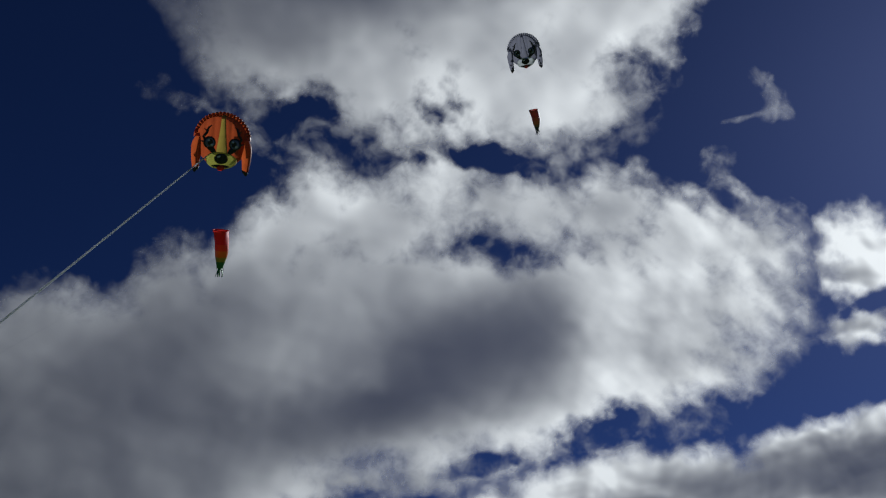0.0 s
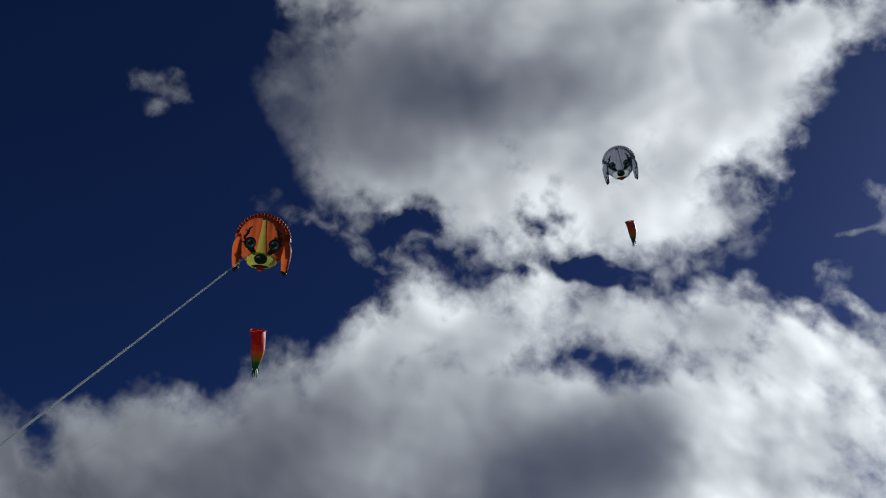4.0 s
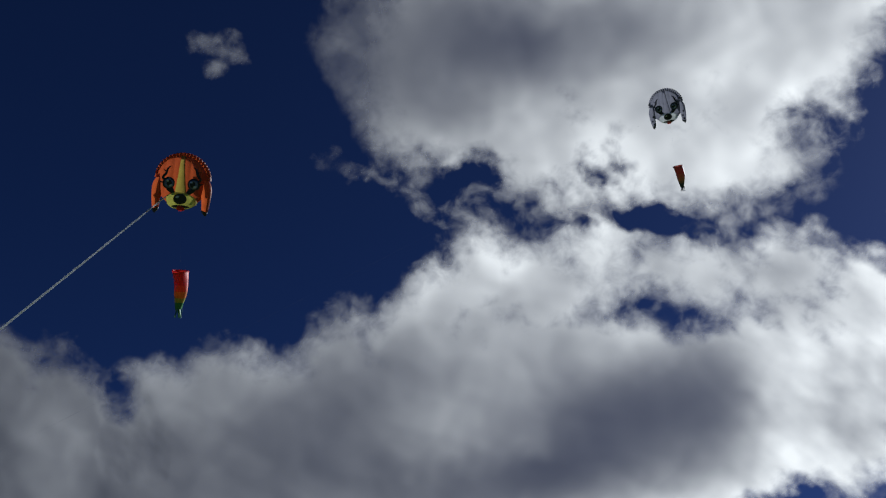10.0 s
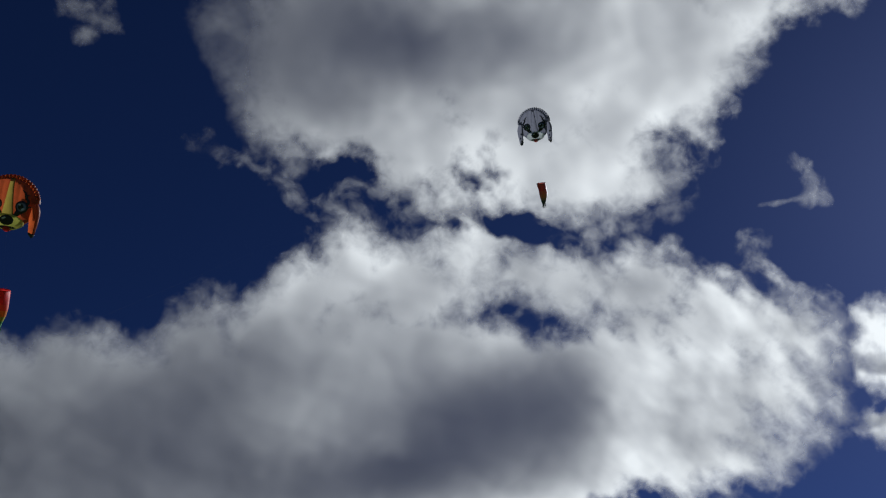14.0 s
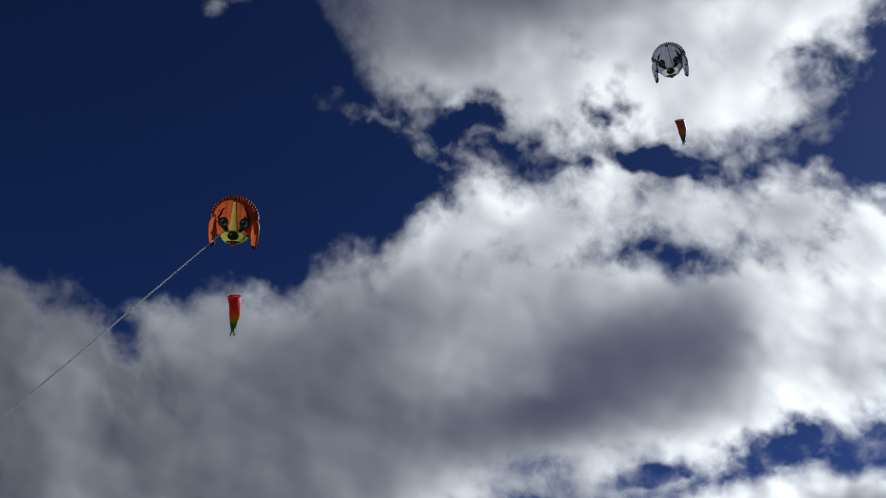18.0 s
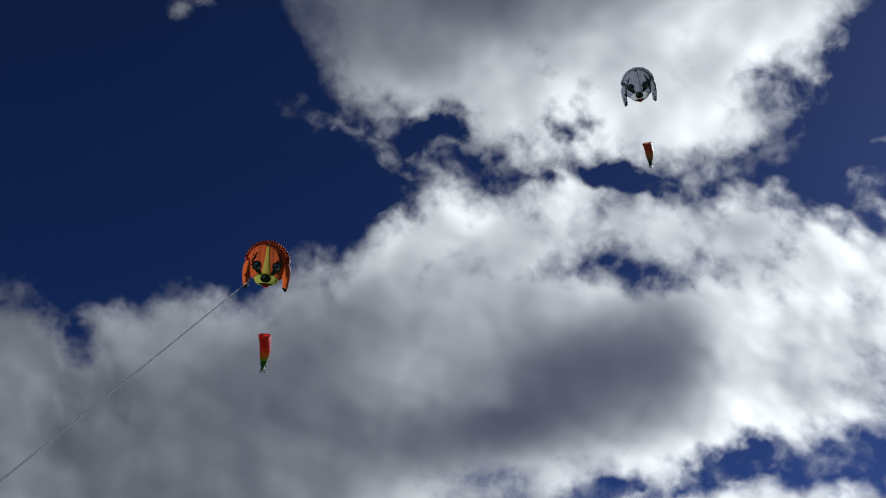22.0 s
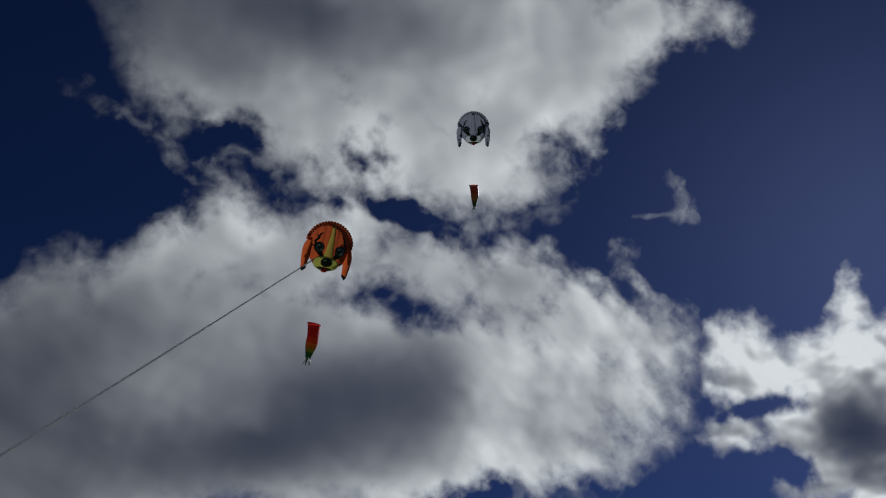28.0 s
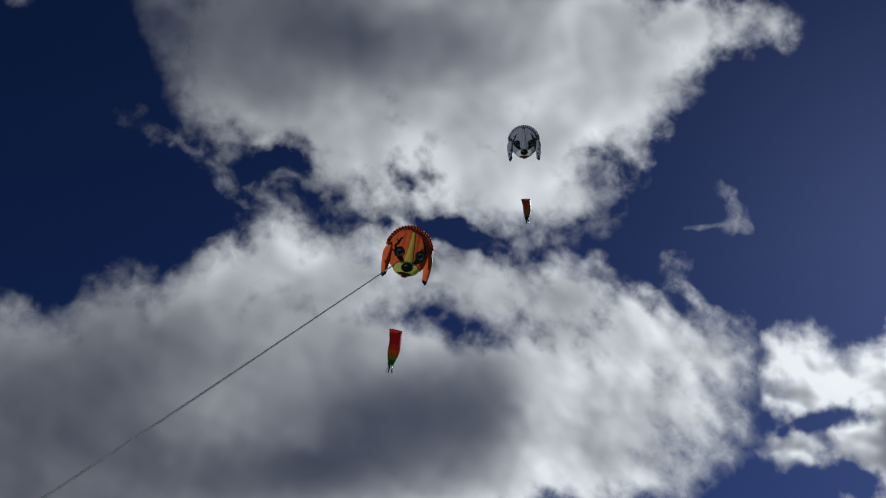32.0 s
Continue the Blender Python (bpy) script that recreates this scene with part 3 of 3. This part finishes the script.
def flap_mesh(side, lo, hi):
    """A blown-up side flap that hangs from the sail's shoulder and tapers; lo to hi is the stretch of its length."""
    bm, rows, sides = bmesh.new(), [], 14
    for i in range(10):
        f = lo + (hi - lo) * i / 9
        x = side * (0.376 + 0.03 * math.sin(f * 3.0) + 0.035 * f)
        z = 0.42 - 0.67 * f
        w = (0.138 * math.sin(min(1, f * 2.2 + 0.25) * math.pi / 2) * (1 - 0.66 * f ** 0.9)) * (1 if f < 0.93 else math.sqrt(max(0.02, 1 - ((f - 0.93) / 0.075) ** 2)))
        d = w * 0.62
        y = -0.01 - 0.05 * f
        rows.append([bm.verts.new((x + w * math.cos(a), y + d * math.sin(a), z - 0.02 * side * math.cos(a)))
                     for a in (2 * math.pi * k / sides for k in range(sides))])
    for a, b in zip(rows, rows[1:]):
        for k in range(sides):
            bm.faces.new((a[k], a[(k + 1) % sides], b[(k + 1) % sides], b[k]))
    bm.faces.new(rows[0][::-1])
    bm.faces.new(rows[-1])
    bmesh.ops.recalc_face_normals(bm, faces=bm.faces)
    # back faces left out, so the sun shines through one layer of cloth
    bmesh.ops.delete(bm, geom=[f for f in bm.faces if f.normal.y > 0.35], context="FACES")
    return bm


def rim_cell():
    """One puffed cell of the scalloped crown."""
    bm = bmesh.new()
    bmesh.ops.create_uvsphere(bm, u_segments=10, v_segments=7, radius=1.0)
    for v in bm.verts:
        v.co = Vector((v.co.x * 0.040, v.co.y * 0.050, v.co.z * 0.046))
    # the back is removed to brighten the front with sunlight from behind
    bmesh.ops.delete(bm, geom=[f for f in bm.faces if f.calc_center_median().y > 0.012], context="FACES")
    return bm


def kite(label, at, width, sail, rim, muzzle, blaze, tongue, spots, flap_cloth):
    base = tagged(new("kite"), label, "kite", group="kites in the air")
    part("sail", sail_mesh(), sail, base)
    cell = to_mesh("crown_cell", rim_cell(), rim)
    for k in range(21):
        a = radians(14 + 152 * k / 20)
        ob = new("crown_cell", cell)
        ob.parent = base
        ob.matrix_local = Matrix.Translation((0.452 * math.cos(a), -0.012, MIDDLE + 0.446 * math.sin(a))) @ Euler((0, math.pi / 2 - a, 0)).to_matrix().to_4x4()
    part("centre_panel", strip([(0.0, 0.76 - 0.1 * k) for k in range(8)], [0.037 + 0.12 * (0.1 * k) ** 1.6 for k in range(8)], 0.011), blaze, base)
    part("lower_panel", spot(0, -0.03, 0.265, 0.145, lift=0.012, rings=6, wave=0.03), muzzle, base)
    part("dark_oval", spot(0, 0.0, 0.112, 0.090, lift=0.030), BLACK, base, "glossy black oval patch")
    part("light_dot", spot(-0.045, 0.032, 0.034, 0.016, 20, lift=0.036), WHITE, base)
    part("dark_band", spot(0, -0.128, 0.15, 0.026, lift=0.016), BLACK, base)
    part("tongue_patch", spot(0, -0.160, 0.065, 0.048, lift=0.024), tongue, base, "small red patch at the lower edge")
    for side in (-1, 1):
        part("round_patch", spot(side * 0.215, 0.265, 0.104, 0.108, side * 12, lift=0.008), BLACK, base, "round black patch with a slate middle")
        part("patch_ring", spot(side * 0.210, 0.262, 0.078, 0.080, 0, lift=0.013), SLATE, base)
        part("patch_middle", spot(side * 0.200, 0.266, 0.046, 0.052, 0, lift=0.018), BLACK, base)
        part("light_dot", spot(side * 0.205 + 0.035, 0.225, 0.030, 0.018, 30, lift=0.023), WHITE, base)
        part("light_dot", spot(side * 0.205 - 0.025, 0.300, 0.022, 0.016, 0, lift=0.023), WHITE, base)
        part("dark_streak", strip([(side * 0.20, 0.19), (side * 0.135, 0.11), (side * 0.12, 0.06)], [0.060, 0.038, 0.006], 0.009), BLACK, base)
        part("dark_streak", strip([(side * 0.29, 0.31), (side * 0.325, 0.36), (side * 0.27, 0.43), (side * 0.245, 0.52), (side * 0.19, 0.57)], [0.024, 0.019, 0.022, 0.017, 0.006], 0.008), BLACK, base)
        part("dark_streak", strip([(side * 0.26, 0.46), (side * 0.32, 0.50)], [0.016, 0.005], 0.008, 4), BLACK, base)
        part("dark_streak", strip([(side * 0.31, 0.27), (side * 0.375, 0.285)], [0.018, 0.005], 0.008, 4), BLACK, base)
        flap = part("side_flap", flap_mesh(side, 0.0, 0.90), flap_cloth, base)
        part("flap_tip", flap_mesh(side, 0.90, 1.0), BLACK, flap, "black tip of the flap")
        for f, dx in spots:
            bm = bmesh.new()
            bmesh.ops.create_uvsphere(bm, u_segments=10, v_segments=6, radius=1.0)
            for v in bm.verts:
                v.co = Vector((side * (0.376 + 0.03 * math.sin(f * 3.0) + 0.035 * f) + dx + v.co.x * 0.024, -0.01 - 0.05 * f - 0.067 * (1 - 0.66 * f ** 0.9) + v.co.y * 0.016, 0.42 - 0.66 * f + v.co.z * 0.032))
            part("flap_spot", bm, BLACK, flap)
    base.matrix_world = facing(at) @ Matrix.Scale(width, 4)
    return base


def facing(at, spin=0.0):
    """A pose at a place whose front looks at the meadow where the camera walks."""
    ahead = (Vector(at) - Vector((0, 0, 1.6))).normalized()
    right = ahead.cross(Vector((0, 0, 1))).normalized()
    up = right.cross(ahead)
    turn = Matrix((right, ahead, up)).transposed().to_4x4()
    return Matrix.Translation(at) @ turn @ Euler((0, radians(spin), 0)).to_matrix().to_4x4()


def windsock(label, at, width, mouth, tip, radius, cloths):
    """A cloth drogue: a stiff mouth, three dyed lengths that taper and a ragged tail of ribbons."""
    base = tagged(new("windsock"), label, "windsock", group="windsocks under the kites")
    top, end = Vector((mouth[0], 0, mouth[1])), Vector((tip[0], 0, tip[1]))
    # (start, stop along the length, cloth)
    bands = ((0.0, 0.30, cloths[0], "mouth_band"), (0.30, 0.44, cloths[1], "upper_band"), (0.44, 0.58, cloths[2], "middle_band"),
             (0.58, 0.68, cloths[3], "lower_band"), (0.68, 0.82, cloths[4], "end_band"))

    def girth(f):
        return radius * (1.0 - 0.10 * f - 0.62 * max(0, f - 0.15) ** 1.0 - 0.08 * math.sin(f * 9))

    sides = 20
    for lo, hi, material, name in bands:
        bm, rows = bmesh.new(), []
        for i in range(8):
            f = lo + (hi - lo) * i / 7
            p = top.lerp(end, f) + Vector((0.018 * math.sin(5 * f), -0.05 * f, 0))
            rows.append([bm.verts.new(p + Vector((math.cos(a), math.sin(a), 0.10 * math.sin(a))) * girth(f) * (1 + 0.07 * math.sin(4 * a + 6 * f)))
                         for a in (2 * math.pi * k / sides for k in range(sides))])
        for a, b in zip(rows, rows[1:]):
            for k in range(sides):
                bm.faces.new((a[k], b[k], b[(k + 1) % sides], a[(k + 1) % sides]))
        part(name, bm, material, base)
    bm = bmesh.new()
    ring = [top + Vector((math.cos(a), math.sin(a), 0.10 * math.sin(a))) * girth(0) for a in (2 * math.pi * k / 24 for k in range(25))]
    part("mouth_hoop", tube(bm, ring, 0.010, 6), cloths[0], base)
    for k in range(5):
        a = 2 * math.pi * k / 5 + 0.4
        bm, rows = bmesh.new(), []
        for i in range(7):
            f = 0.80 + 0.22 * i / 6
            p = top.lerp(end, f) + Vector((0.018 * math.sin(5 * f), -0.05 * f, 0))
            p += Vector((math.cos(a), math.sin(a), 0)) * girth(0.8) * (0.75 + 0.25 * i / 6 + 0.2 * math.sin(i + k))
            w = 0.022 * (1 - 0.1 * i)
            rows.append([bm.verts.new(p + Vector((-math.sin(a) * w * s, math.cos(a) * w * s, 0)) + Vector((math.cos(a), math.sin(a), 0)) * o)
                         for s, o in ((-1, 0), (0, 0.006), (1, 0), (0, -0.004))])
        for u, v in zip(rows, rows[1:]):
            for s in range(4):
                bm.faces.new((u[s], v[s], v[(s + 1) % 4], u[(s + 1) % 4]))
        part("ribbon", bm, cloths[4], base)
    # bridle up to the kite
    joint = Vector((0, 0.02, -0.12))
    knot = top.lerp(joint, 0.16)
    for k in range(3):
        a = 2 * math.pi * k / 3
        part("bridle_cord", tube(bmesh.new(), [top + Vector((math.cos(a), math.sin(a), 0)) * radius, knot], 0.0003, 5), FINE, base)
    part("tow_cord", tube(bmesh.new(), [knot, joint], 0.0003, 5), FINE, base)
    base.matrix_world = facing(at) @ Matrix.Scale(width, 4)
    return base


NEAR, FAR = (-2.44, 11.48, 9.22), (20.45, 82.02, 75.08)
kite("orange kite with a yellow middle, scalloped crown and round dark patches", NEAR, 0.82, ORANGE, RIM, YELLOW, OCHRE, RED, (), FLAP)
kite("white and grey kite with black patches and spotted side flaps", FAR, 4.2, PALE, PALE_RIM, WHITE, PALE, PINK, ((0.52, 0.02), (0.70, -0.015), (0.84, 0.01)), PALE)
windsock("red, amber and green windsock trailing below the orange kite", NEAR, 0.84, (0.08, -1.22), (0.13, -2.0), 0.132, (RED, SCARLET, AMBER, LIME, GREEN))
windsock("faded red windsock trailing below the white kite", FAR, 4.2, (0.0, -1.45), (0.04, -2.18), 0.135, FADED)


def kite_line(label, start, foot, thin, thick, material):
    """A towing line, from the kite's flank down to the ground, with a slight sag."""
    start, foot = Vector(start), Vector(foot)
    spine, radii = [], []
    for i in range(41):
        f = i / 40
        p = start.lerp(foot, f)
        p.z -= 0.35 * math.sin(math.pi * f) * 0.6
        spine.append(p)
        radii.append(thin + (thick - thin) * min(1, f * 2))
    spine[-1].z = 0.0
    line = new("kite_line", to_mesh("kite_line", tube(bmesh.new(), spine, radii, 8), material))
    return tagged(line, label, "kite line")


kite_line("pale braided towing line of the orange kite", facing(NEAR) @ Vector((-0.20, -0.10, 0.02)), (-14.5, 14.0, 0), 0.009, 0.026, CORD)
kite_line("thin towing line of the white kite", facing(FAR) @ Vector((-0.5, 0.0, 0.5)), (-20.0, 16.0, 0), 0.001, 0.001, FINE)


# ---- bare tree whose twig tips reach into view ----
def bare_tree():
    rng = random.Random(4)
    base = tagged(new("bare_tree"), "leafless young tree with thin upright twigs", "tree")
    part("trunk", tube(bmesh.new(), [(0, 0, 0), (0.05, 0, 1.2), (0.0, 0.05, 2.6)], [0.11, 0.09, 0.07]), BARK, base)
    for k in range(9):
        a, lean = k * 2.4, 0.35 + 0.25 * rng.random()
        h = 2.0 + 0.07 * k
        reach = [(0, 0.03, h - 0.4)]
        for i in range(1, 6):
            f = i / 5
            reach.append((math.cos(a) * lean * 2.2 * f ** 0.8, math.sin(a) * lean * 2.2 * f ** 0.8, h + (1.2 + 0.9 * rng.random()) * f + 0.05 * math.sin(i)))
        limb = part("limb", tube(bmesh.new(), reach, [0.05, 0.04, 0.03, 0.022, 0.016, 0.012], 6), BARK, base)
        for n in range(4):
            p = Vector(reach[2 + n if n < 4 else 5])
            q = p + Vector((rng.uniform(-0.65, 0.65), rng.uniform(-0.5, 0.5), 0))
            q.z = 5.38 + rng.uniform(-0.8, 0.5)
            mid = p.lerp(q, 0.5) + Vector((rng.uniform(-0.1, 0.1), rng.uniform(-0.1, 0.1), 0))
            part("twig", tube(bmesh.new(), [p, mid, q], [0.013, 0.010, 0.006], 5), BARK, limb)
    base.location = (-1.2, 30.0, 0)
    return base


bare_tree()
